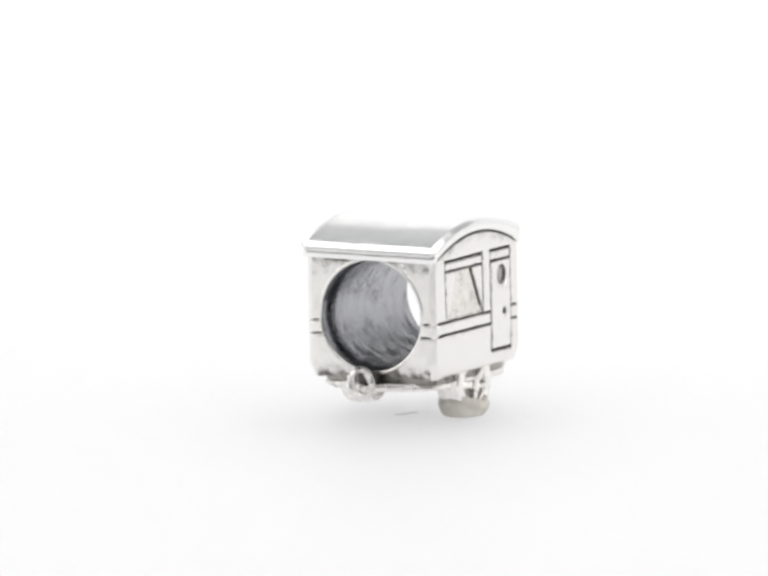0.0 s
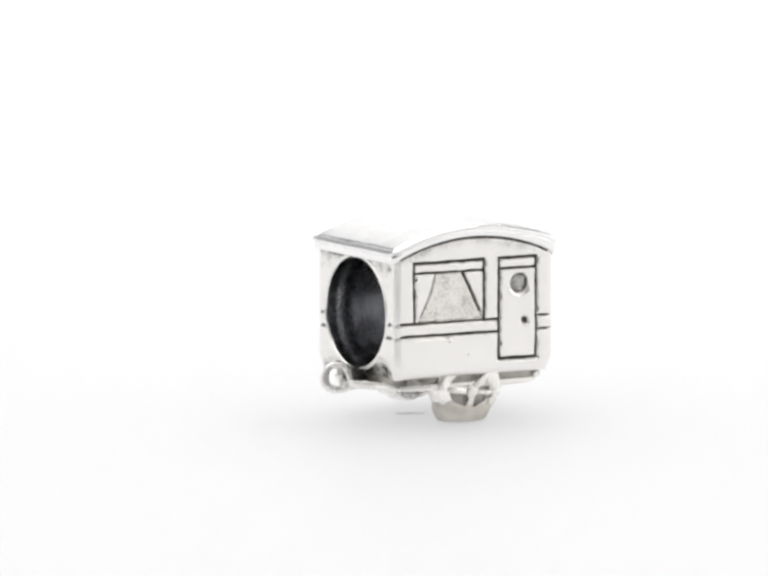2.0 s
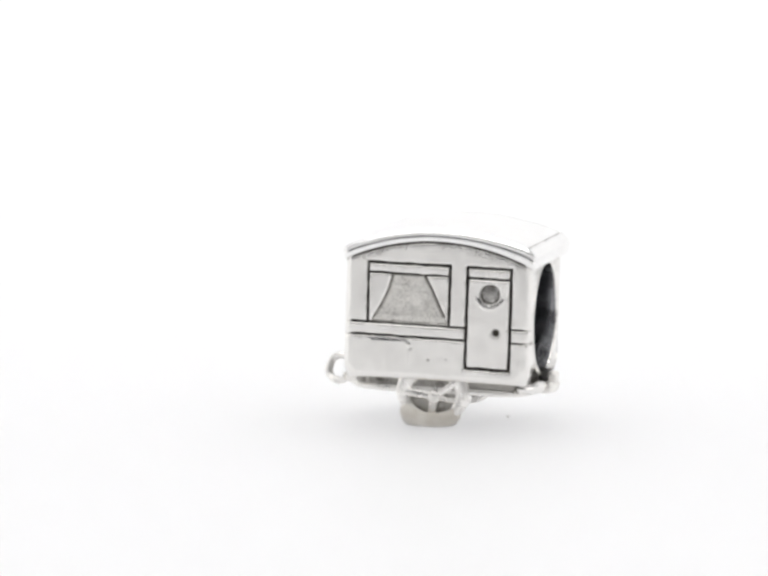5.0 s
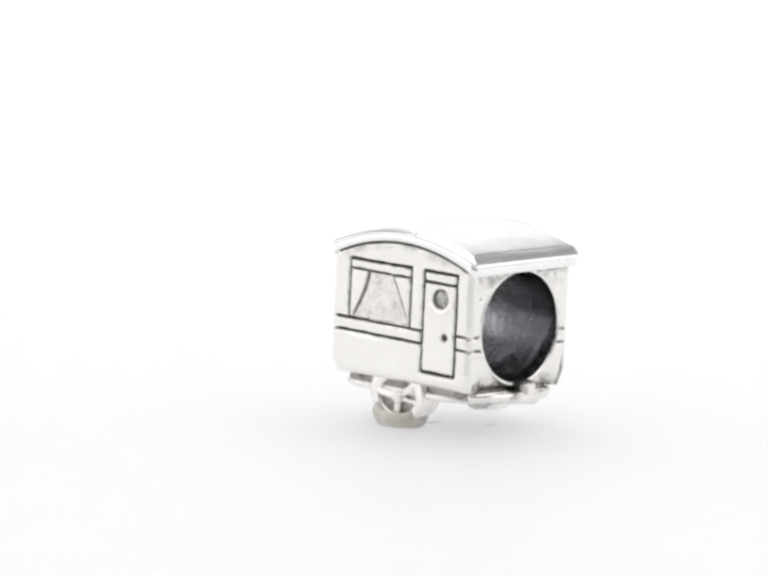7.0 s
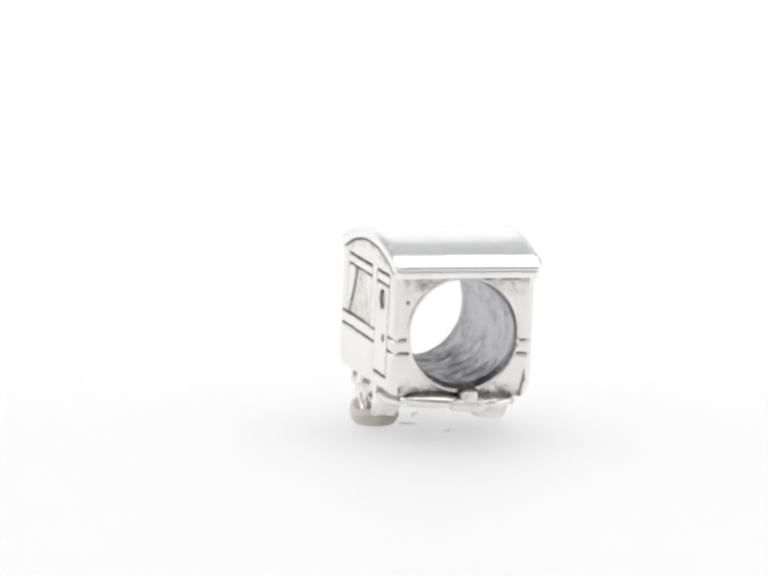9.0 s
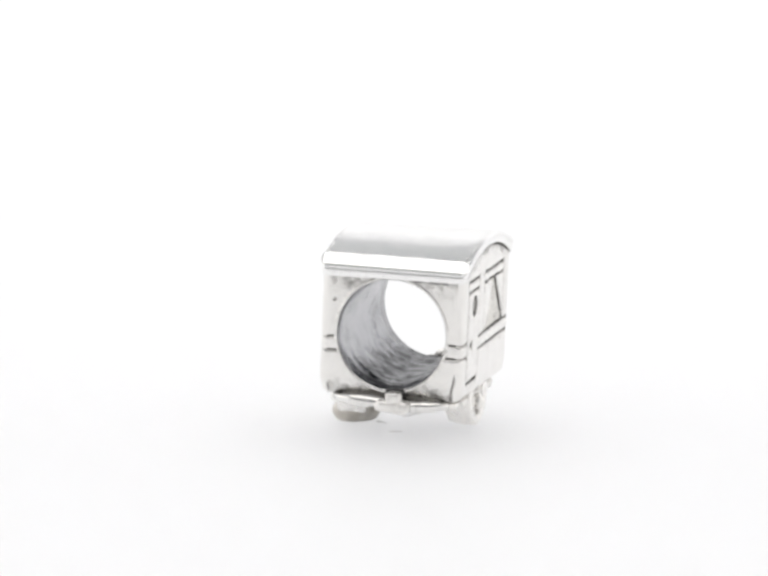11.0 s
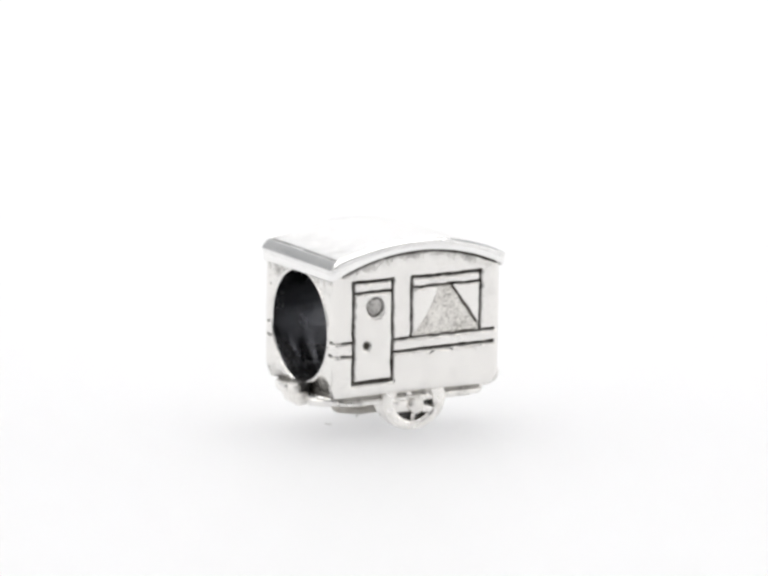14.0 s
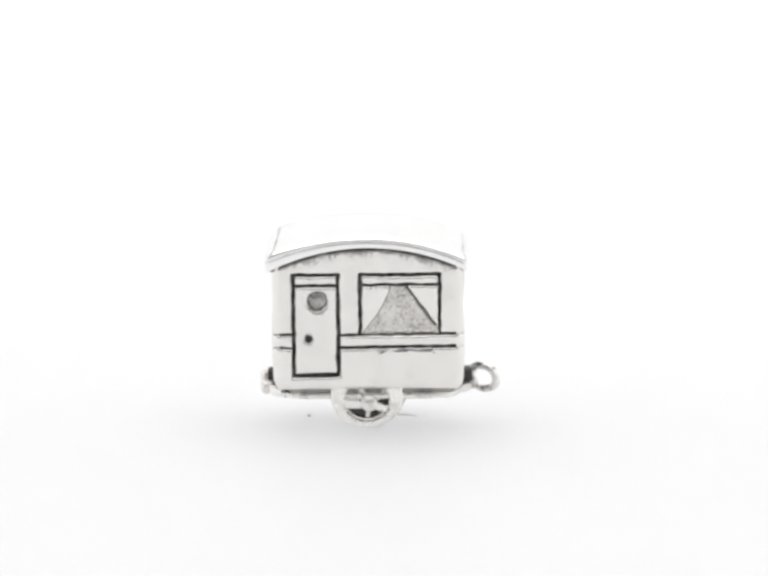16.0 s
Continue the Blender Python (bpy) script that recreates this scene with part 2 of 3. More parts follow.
def walls(charm):
    step = 0.045
    ring = perimeter(step)
    nz = round((2.80 + 3.80) / step)
    zs = np.linspace(-3.80, 2.80, nz + 1)
    nc = len(ring)
    X, Y, NX, NY, K = (np.tile(ring[:, i][None, :], (nz + 1, 1)).ravel() for i in range(5))
    Z = np.repeat(zs, nc)
    H, P = np.zeros_like(X), np.zeros_like(X)

    for wall in (0, 2):
        i = np.where(K == wall)[0]
        loose = 1.0 if wall == 0 else 1.7
        u = X[i] + 0.024 * loose * wobble(X[i], Z[i], 0.35, 3.0 + wall)
        v = Z[i] + 0.026 * loose * wobble(X[i], Z[i], 0.40, 9.0 + wall)
        right = 0.52 if wall == 0 else 0.34
        x0, x1, z0, z1 = DOOR
        cuts = [((x0, z0), (x1, z0 - 0.03)), ((x0, z1), (x1, z1)), ((x0, z0), (x0, z1)), ((x1, z0), (x1, z1)), ((x0, 0.90), (x1, 0.90)),
                ((-3.18, 1.38), (right, 1.38)), ((-3.18, 1.38), (-3.14, -1.26)), ((right, 1.38), (right, -1.26)), ((-3.18, 0.94), (right, 0.92)),
                ((-4.0, -1.28), (x0, -1.32)), ((-4.0, -1.84), (x0, -1.88)), ((x1, -1.28), (4.0, -1.28)), ((x1, -1.88), (4.0, -1.88))]
        width = [1.25, 1.1, 1.2, 1.2, 0.9, 1.1, 1.05, 1.15, 0.85, 0.9, 0.95, 0.7, 0.75]
        g = np.zeros_like(u)
        vary = (1.0 if wall == 0 else 1.28) + (0.20 if wall == 0 else 0.42) * wobble(u, v, 0.5, 21.0 + wall)
        for (p, q), w in zip(cuts, width):
            g = np.maximum(g, 1 - smoothstep(0.028, 0.088, seg_dist(u, v, p, q) / (w * vary)))
        h, pat = -0.13 * g, g.copy()
        # Thin film: the window side's dimmer reflections put into its colour.
        if wall == 0:
            pat = np.maximum(0.84 * g, 0.135 + 0.05 * wobble(u, v, 0.9, 122.0) + 0.03 * wobble(u, v, 0.22, 123.0))
        if wall == 2:
            # grey film with small blotches: this wall's dimmer reflections put into its colour
            drawn = (u > -3.16) & (u < right) & (v > -1.26) & (v < 0.92)
            pat = np.maximum(0.74 * g, (0.185 + 0.06 * wobble(u, v, 0.9, 120.0) + 0.035 * wobble(u, v, 0.22, 121.0)) * np.where(drawn, 0.5, 1.0))
        # window: pane sunk between the curtains
        lo, hi = window_shape(wall, v)
        room = np.minimum(np.minimum(v + 1.24, 0.90 - v), np.minimum(u - lo, hi - u))
        pane = smoothstep(-0.03, 0.05, room)
        grit = 0.55 * wobble(u, v, 0.17, 5.0) + 0.7 * wobble(u, v, 0.60, 6.0)
        h += pane * (-0.10 + 0.016 * grit) * (1 - g)
        pat = np.maximum(pat, pane * ((0.23 if wall == 0 else 0.29) + 0.15 * grit + 0.20 * wobble(u, v, 0.10, 7.0)))
        rimmed = (1 - smoothstep(0.02, 0.075, np.abs(room - 0.03))) * ((v > -1.2) & (v < 0.88))
        pat = np.maximum(pat, 0.50 * rimmed)
        # Shade of the sunken pane painted along the curtain edges, over a fine groove.
        fold = (hi - u) if wall == 0 else (u - lo)
        deep = (1 - smoothstep(0.035, 0.10, np.abs(fold - 0.02))) * ((v > -1.05) & (v < 0.9)) * (v > -0.9 + 0.0 * u)
        if wall == 0:
            deep = np.maximum(deep, 0.75 * (1 - smoothstep(0.035, 0.10, np.abs(u - lo - 0.02))) * ((v > -1.0) & (v < 0.9)))
        h -= 0.06 * deep
        pat = np.maximum(pat, 0.72 * deep)
        # porthole and keyhole
        px, kx = (2.35, 2.66) if wall == 0 else (2.22, 2.62)
        rp, rk = np.hypot(u - px, v - 0.23), np.hypot(u - kx, v + 1.46)
        dish = 1 - smoothstep(0.36, 0.47, rp)
        h -= dish * (0.15 - 0.08 * np.clip(1 - (rp / 0.47) ** 2, 0, 1))
        pat = np.maximum(pat, dish * (0.50 if wall == 0 else 0.48) + 0.42 * (1 - smoothstep(0.02, 0.09, np.abs(rp - 0.43))))
        lip = (1 - smoothstep(0.02, 0.07, np.abs(rp - 0.63))) * (1 - smoothstep(-0.25, 0.12, v))
        h += (0.035 if wall == 0 else 0.015) * lip
        pat = np.maximum(pat, (0.30 if wall == 0 else 0.18) * (1 - smoothstep(0.01, 0.06, np.abs(rp - 0.68))) * (1 - smoothstep(-0.30, 0.08, v)))
        key = 1 - smoothstep(0.10, 0.25 if wall == 0 else 0.27, rk)
        h -= 0.07 * key
        pat = np.maximum(pat, 0.85 * key)
        # the door stands a little proud; specks under the roof
        h += 0.02 * ((u > x0) & (u < x1) & (v > z0) & (v < 0.9)) * (1 - g)
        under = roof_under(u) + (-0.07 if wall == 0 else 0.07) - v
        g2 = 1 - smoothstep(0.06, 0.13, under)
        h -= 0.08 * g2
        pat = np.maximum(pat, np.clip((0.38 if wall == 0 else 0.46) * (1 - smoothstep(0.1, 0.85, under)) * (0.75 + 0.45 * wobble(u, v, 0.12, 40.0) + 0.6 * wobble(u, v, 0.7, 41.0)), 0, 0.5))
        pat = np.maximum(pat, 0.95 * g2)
        faint = ((-3.9, -1.99), (-1.4, -1.99)) if wall == 0 else ((-3.6, -1.98), (-0.6, -2.00))
        thin = (1 - smoothstep(0.01, 0.05, seg_dist(u, v, *faint))) * np.clip(0.5 + 1.5 * wobble(u, v, 0.6, 50.0), 0, 1)
        h -= 0.04 * thin
        pat = np.maximum(pat, 0.45 * thin)
        for ax, az, ar, deep in (NICKS if wall == 0 else NICKS_AFT):
            dent = 1 - smoothstep(0.3 * ar, ar, np.hypot(u - ax, (v - az) * 1.3))
            h -= deep * dent
            pat = np.maximum(pat, 0.34 * dent * (deep > 0.025))
        H[i], P[i] = h, pat

    for wall in (1, 3):
        i = np.where(K == wall)[0]
        u, v = Y[i] + 0.02 * wobble(Y[i], Z[i], 0.3, 13.0 + wall), Z[i] + 0.02 * wobble(Y[i], Z[i], 0.35, 17.0 + wall)
        cuts = [((-3.3, -1.29), (-2.3, -1.29)), ((-3.3, -1.88), (-2.1, -1.88)), ((2.3, -1.26), (3.3, -1.26)), ((2.1, -1.86), (3.3, -1.86))]
        if wall == 1:
            cuts.append(((3.04, -1.88), (2.70, -3.68)))
        g = np.zeros_like(u)
        for p, q in cuts:
            g = np.maximum(g, 1 - smoothstep(0.02, 0.075, seg_dist(u, v, p, q)))
        h, pat = -0.10 * g, 0.62 * g
        pat = np.maximum(pat, 0.175 + 0.06 * wobble(u, v, 0.8, 124.0 + wall) + 0.03 * wobble(u, v, 0.2, 126.0))
        pat = np.maximum(pat, (1 - smoothstep(0.02, 0.11, 1.46 - v)) * np.clip(0.55 + 0.9 * wobble(u, v, 0.4, 33.0 + wall), 0, 0.8))
        if wall == 1:
            dent = 1 - smoothstep(0.03, 0.09, np.hypot(u + 2.62, v - 0.42))
            h -= 0.05 * dent
            pat = np.maximum(pat, 0.7 * dent)
        # blackened corners round the bore, pitted by the casting; dull reflections painted in below
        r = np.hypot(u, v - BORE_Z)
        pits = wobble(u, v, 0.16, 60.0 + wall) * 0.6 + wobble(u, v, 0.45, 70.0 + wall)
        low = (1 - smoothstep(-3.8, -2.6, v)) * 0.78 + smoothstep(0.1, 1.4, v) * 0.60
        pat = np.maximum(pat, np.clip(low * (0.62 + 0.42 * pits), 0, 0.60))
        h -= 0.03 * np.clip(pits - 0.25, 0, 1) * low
        # the lower corners draw in below the bore
        h -= 0.30 * (1 - smoothstep(-3.85, -2.7, v)) * (1 - smoothstep(2.0, 2.9, np.abs(u)))
        H[i], P[i] = h, pat

    i = np.where(K == 4)[0]
    v = Z[i] + 0.02 * wobble(X[i] + Y[i], Z[i], 0.3, 91.0)
    g = 1 - smoothstep(0.015, 0.065, np.minimum(np.abs(v + 1.28), np.abs(v + 1.87)))
    g *= np.clip(0.55 + 1.6 * wobble(X[i] * 2, Y[i] * 2, 0.5, 93.0), 0, 1)
    H[i], P[i] = -0.07 * g, 0.55 * g

    # hammered unevenness and the rounded lower edge
    H += 0.012 * wobble(X + 2.0 * Y, Z, 1.6, 80.0)
    under = np.clip(0.32 - (Z + 3.80), 0, 0.32)
    H -= np.where((K == 1) | (K == 3), 0.5, 1.0) * (0.32 - np.sqrt(np.maximum(0.32 ** 2 - under ** 2, 0)))
    VX, VY, VZ = X + NX * H, Y + NY * H, Z + Z0
    # the corners grow rounder towards the bottom
    rr = CORNER + 0.70 * (1 - smoothstep(-3.95, -3.05, Z))
    ox, oy = np.abs(VX) - (A_X - rr), np.abs(VY) - (B_Y - rr)
    far = np.hypot(ox, oy)
    pull = np.where((ox > 0) & (oy > 0) & (far > rr) & (Z < -3.05), rr / np.maximum(far, 1e-6), 1.0)
    VX = np.where(pull < 1, np.sign(VX) * (A_X - rr + ox * pull), VX)
    VY = np.where(pull < 1, np.sign(VY) * (B_Y - rr + oy * pull), VY)
    back = 0.34

    def cell(c, r):
        return r * nc + c % nc

    groups = {}
    for r in range(nz):
        zc = (zs[r] + zs[r + 1]) / 2
        for c in range(nc):
            d = (c + 1) % nc
            k = int(ring[c, 4]) if ring[c, 4] == ring[d, 4] else 4
            xc, yc = (ring[c, 0] + ring[d, 0]) / 2, (ring[c, 1] + ring[d, 1]) / 2
            if zc > (roof_under(xc) + 0.14 if k in (0, 2) else 1.75):
                continue
            if k in (1, 3) and math.hypot(yc, zc - BORE_Z) < BORE_R + 0.04:
                continue
            name, side = "upper_wall", 0
            if -1.86 < zc < -1.29:
                name = "belt_rail"
            elif zc <= -1.86:
                name = "lower_wall"
            if k in (0, 2):
                right = 0.52 if k == 0 else 0.34
                if DOOR[0] < xc < DOOR[1] and DOOR[2] < zc < DOOR[3]:
                    name, side = ("door_head" if zc > 0.90 else "door"), k
                    px, kx = (2.35, 2.66) if k == 0 else (2.22, 2.62)
                    if math.hypot(xc - px, zc - 0.23) < 0.47:
                        name = "porthole"
                    elif math.hypot(xc - kx, zc + 1.46) < 0.22:
                        name = "keyhole"
                elif -3.16 < xc < right and -1.29 < zc < 1.38:
                    lo, hi = window_shape(k, zc)
                    side = k
                    if zc > 0.93:
                        name = "blind"
                    elif xc < lo:
                        name = "curtain_fore"
                    elif xc > hi:
                        name = "curtain_aft"
                    else:
                        name = "window"
            groups.setdefault((name, side), []).append((c, r))

    made = {}
    looks = {"upper_wall": "polished silver upper wall round the bore", "lower_wall": "polished silver lower wall", "belt_rail": "raised silver belt rail between two blackened grooves",
             "door": "flat silver door framed by a blackened groove", "porthole": "round sunken silver porthole", "keyhole": "small blackened round keyhole", "door_head": "narrow silver panel over the door", "blind": "narrow rolled silver blind",
             "window": "sunken satin silver window pane", "curtain_fore": "drawn-back silver curtain", "curtain_aft": "drawn-back silver curtain"}
    order = sorted(groups, key=lambda kk: kk[0] in ("blind", "curtain_fore", "curtain_aft", "door_head", "porthole", "keyhole"))
    for key in order:
        name, side = key
        cells = groups[key]
        inside = set(cells)
        index, verts, pat, faces = {}, [], [], []

        def vert(i, deep):
            if (i, deep) not in index:
                index[(i, deep)] = len(verts)
                k = back if deep else 0.0
                verts.append((VX[i] - NX[i] * k, VY[i] - NY[i] * k, VZ[i]))
                pat.append(P[i])
            return index[(i, deep)]

        for c, r in cells:
            a, b, e, f = cell(c, r), cell(c + 1, r), cell(c + 1, r + 1), cell(c, r + 1)
            faces.append((vert(a, 0), vert(b, 0), vert(e, 0), vert(f, 0)))
            faces.append((vert(f, 1), vert(e, 1), vert(b, 1), vert(a, 1)))
            for n, p, q in (((c, r - 1), b, a), (((c + 1) % nc, r), e, b), ((c, r + 1), f, e), (((c - 1) % nc, r), a, f)):
                if n not in inside:
                    faces.append((vert(p, 0), vert(q, 0), vert(q, 1), vert(p, 1)))
        plain = name.replace("_fore", "").replace("_aft", "")
        parent = charm
        if plain in ("blind", "curtain"):
            parent = made[("window", side)]
        if plain in ("door_head", "porthole", "keyhole"):
            parent = made[("door", side)]
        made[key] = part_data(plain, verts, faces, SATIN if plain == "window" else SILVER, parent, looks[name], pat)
    return made


def roof(charm):
    """A curved roof sheet, a little out of square, with a rounded rim set off by a fine groove and a set-back fascia under it."""
    us = np.concatenate([np.linspace(-1, -0.86, 30)[:-1], np.linspace(-0.86, 0.80, 74), np.linspace(0.80, 1, 50)[1:]])
    vs = np.concatenate([np.linspace(-1, -0.86, 24)[:-1], np.linspace(-0.86, 0.86, 44), np.linspace(0.86, 1, 24)[1:]])
    verts, pat, faces = [], [], []
    nx, ny = len(us), len(vs)

    def ends(y):
        return -4.40 - 0.008 * y, 4.47 + 0.027 * y

    for u in us:
        for v in vs:
            y = v * (3.37 if v > 0 else 3.31)
            xa, xb = ends(y)
            x = u * (xb if u > 0 else -xa)
            dx, dy = (xb - x if u > 0 else x - xa), (3.37 - y if v > 0 else y + 3.31)
            wide, fall = (0.44, 0.26) if u > 0 else (0.20, 0.10)
            # rounded corners in plan
            turn = 0.30
            if dx < turn and dy < turn:
                e = math.hypot(turn - dx, turn - dy)
                if e > turn:
                    k = turn / e
                    mx, my = (turn - dx) * (1 - k), (turn - dy) * (1 - k)
                    x, y = x - math.copysign(mx, x), y - math.copysign(my, y)
                    dx, dy = dx + mx, dy + my
            z = float(roof_top(x)) + 0.022 * y
            jig = 0.02 * noise.noise(Vector((x * 2.5, y * 2.5, 4)))
            # the rim rolls down outside the groove
            a, b = max(0.0, 1 - dx / wide), max(0.0, 1 - dy / 0.20)
            z -= fall * a ** 1.6 + 0.09 * b ** 1.6
            e = min(dx, dy)
            if e < 0.03:
                z -= 0.03 - math.sqrt(max(0.03 ** 2 - (0.03 - e) ** 2, 0))
            line = max(1 - float(smoothstep(0.02, 0.08, abs(dx - wide + jig))) if dy > 0.20 else 0, 1 - float(smoothstep(0.015, 0.06, abs(dy - 0.20 + jig))) if dx > wide else 0)
            z -= 0.035 * line
            z += 0.010 * noise.noise(Vector((x * 0.9, y * 0.9, 8)))
            verts.append((x, y, z + Z0))
            pat.append(line * ((0.48 if u > 0 else 0.32) + 0.34 * noise.noise(Vector((x, y * 0.9, 2)))) if dx < 0.8 else 0.30 * line)
    for i in range(nx - 1):
        for j in range(ny - 1):
            a = i * ny + j
            faces.append((a, a + ny, a + ny + 1, a + 1))
    # edge roll, shadow line and fascia, from the rim down to the underside
    loop = [i * ny for i in range(nx)] + [(nx - 1) * ny + j for j in range(1, ny)] + [i * ny + ny - 1 for i in range(nx - 2, -1, -1)] + [j for j in range(ny - 2, 0, -1)]
    last = loop
    profile = [(0.05, 0.010, 0.0), (0.13, 0.012, 0.0), (0.19, -0.015, 0.12), (0.24, -0.055, 0.36), (0.30, -0.045, 0.14), (0.60, -0.050, 0.05), (0.88, -0.058, 0.05), (0.96, -0.09, 0.2), (1.0, -0.30, 0.6)]
    for f, out, p in profile:
        cur = []
        for i in loop:
            x, y, z = verts[i]
            xa, xb = ends(y)
            low = float(roof_under(min(abs(x), 4.36))) + 0.022 * y + Z0
            ox = max(0.0, x - xb + 0.30) - max(0.0, xa + 0.30 - x)
            oy = max(0.0, y - 3.07) - max(0.0, -3.01 - y)
            away = Vector((ox, oy)).normalized()
            cur.append(len(verts))
            verts.append((x + away.x * out, y + away.y * out, z + (low - z) * f))
            pat.append(p)
        n = len(loop)
        for i in range(n):
            faces.append((last[i], cur[i], cur[(i + 1) % n], last[(i + 1) % n]))
        last = cur
    c = len(verts)
    verts.append((0, 0, 1.5 + Z0))
    pat.append(0)
    n = len(last)
    faces += [(last[i], c, last[(i + 1) % n]) for i in range(n)]
    return part_data("roof", verts, faces, ROOF_SILVER, charm, "polished curved silver roof with rounded rim", pat)


SILVER_PLAIN = silver("plain_silver", tarnish=0.35, bump=0.2, patina_shade=False)


def bore(charm):
    """The round hole from end to end, with rounded lips and tool marks."""
    seg = 128
    prof = [(-4.18, 2.455), (-3.9, 2.45), (-3.62, 2.45), (-3.55, 2.40), (-2.8, 2.39), (-2.52, 2.41)]
    prof += [(-2.5 + 0.08 * i, 2.41) for i in range(1, 80)]
    prof += [(4.0, 2.43), (4.18, 2.455)]
    for s in (-1, 1):
        lip = [(4.10, 2.62), (4.21, 2.60), (4.235, 2.56), (4.23, 2.50), (4.20, 2.46), (4.15, 2.445)]
        v, f = [], []
        for x, r in lip:
            v += [(s * x, r * math.cos(2 * math.pi * k / seg), r * math.sin(2 * math.pi * k / seg) + BORE_Z + Z0) for k in range(seg)]
        for i in range(len(lip) - 1):
            for k in range(seg):
                q = (i * seg + k, i * seg + (k + 1) % seg, (i + 1) * seg + (k + 1) % seg, (i + 1) * seg + k)
                f.append(q if s > 0 else q[::-1])
        part_data("bore_lip", v, f, SILVER_PLAIN, charm, "rounded silver lip of the bore")
    verts, faces, pat = [], [], []
    for x, r in prof:
        for k in range(seg):
            a = 2 * math.pi * k / seg
            rr = r
            if abs(x) < 4.1:
                rr += 0.012 * noise.noise(Vector((x * 1.1, math.cos(a) * 3, math.sin(a) * 3))) + 0.006 * noise.noise(Vector((x * 4, math.cos(a) * 9, math.sin(a) * 9)))
                # raised rim inside the door end, and rough casting along the floor of the bore
                rr -= 0.07 * max(0, 1 - abs(x - 3.55) / 0.25) * max(0, min(1, -math.sin(a) * 1.6 - 0.4))
                rr -= 0.12 * max(0, noise.noise(Vector((x * 0.7, a * 5.0, 3)))) * max(0, -math.sin(a) - 0.5) * 2
                # a burr left by the tool inside the door end
                rr -= 0.15 * max(0, 1 - abs(x - 3.1 - 0.5 * math.cos(a)) / 0.4) * max(0, 1 - abs(a - 4.15) / 0.6)
            verts.append((x, rr * math.cos(a), rr * math.sin(a) + BORE_Z + Z0))
            # oxide in the rough floor casting; thinner shade painted along crown and both mouths
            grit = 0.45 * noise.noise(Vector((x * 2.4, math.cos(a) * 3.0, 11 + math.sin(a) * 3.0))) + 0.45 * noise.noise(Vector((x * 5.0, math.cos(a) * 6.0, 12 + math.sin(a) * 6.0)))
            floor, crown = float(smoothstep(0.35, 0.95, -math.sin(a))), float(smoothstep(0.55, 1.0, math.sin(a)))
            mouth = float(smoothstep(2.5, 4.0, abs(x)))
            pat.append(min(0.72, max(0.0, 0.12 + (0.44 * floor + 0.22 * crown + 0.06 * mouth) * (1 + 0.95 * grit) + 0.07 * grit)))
    for i in range(len(prof) - 1):
        for k in range(seg):
            b = (k + 1) % seg
            faces.append((i * seg + k, (i + 1) * seg + k, (i + 1) * seg + b, i * seg + b))
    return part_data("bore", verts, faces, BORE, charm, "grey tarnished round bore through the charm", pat)


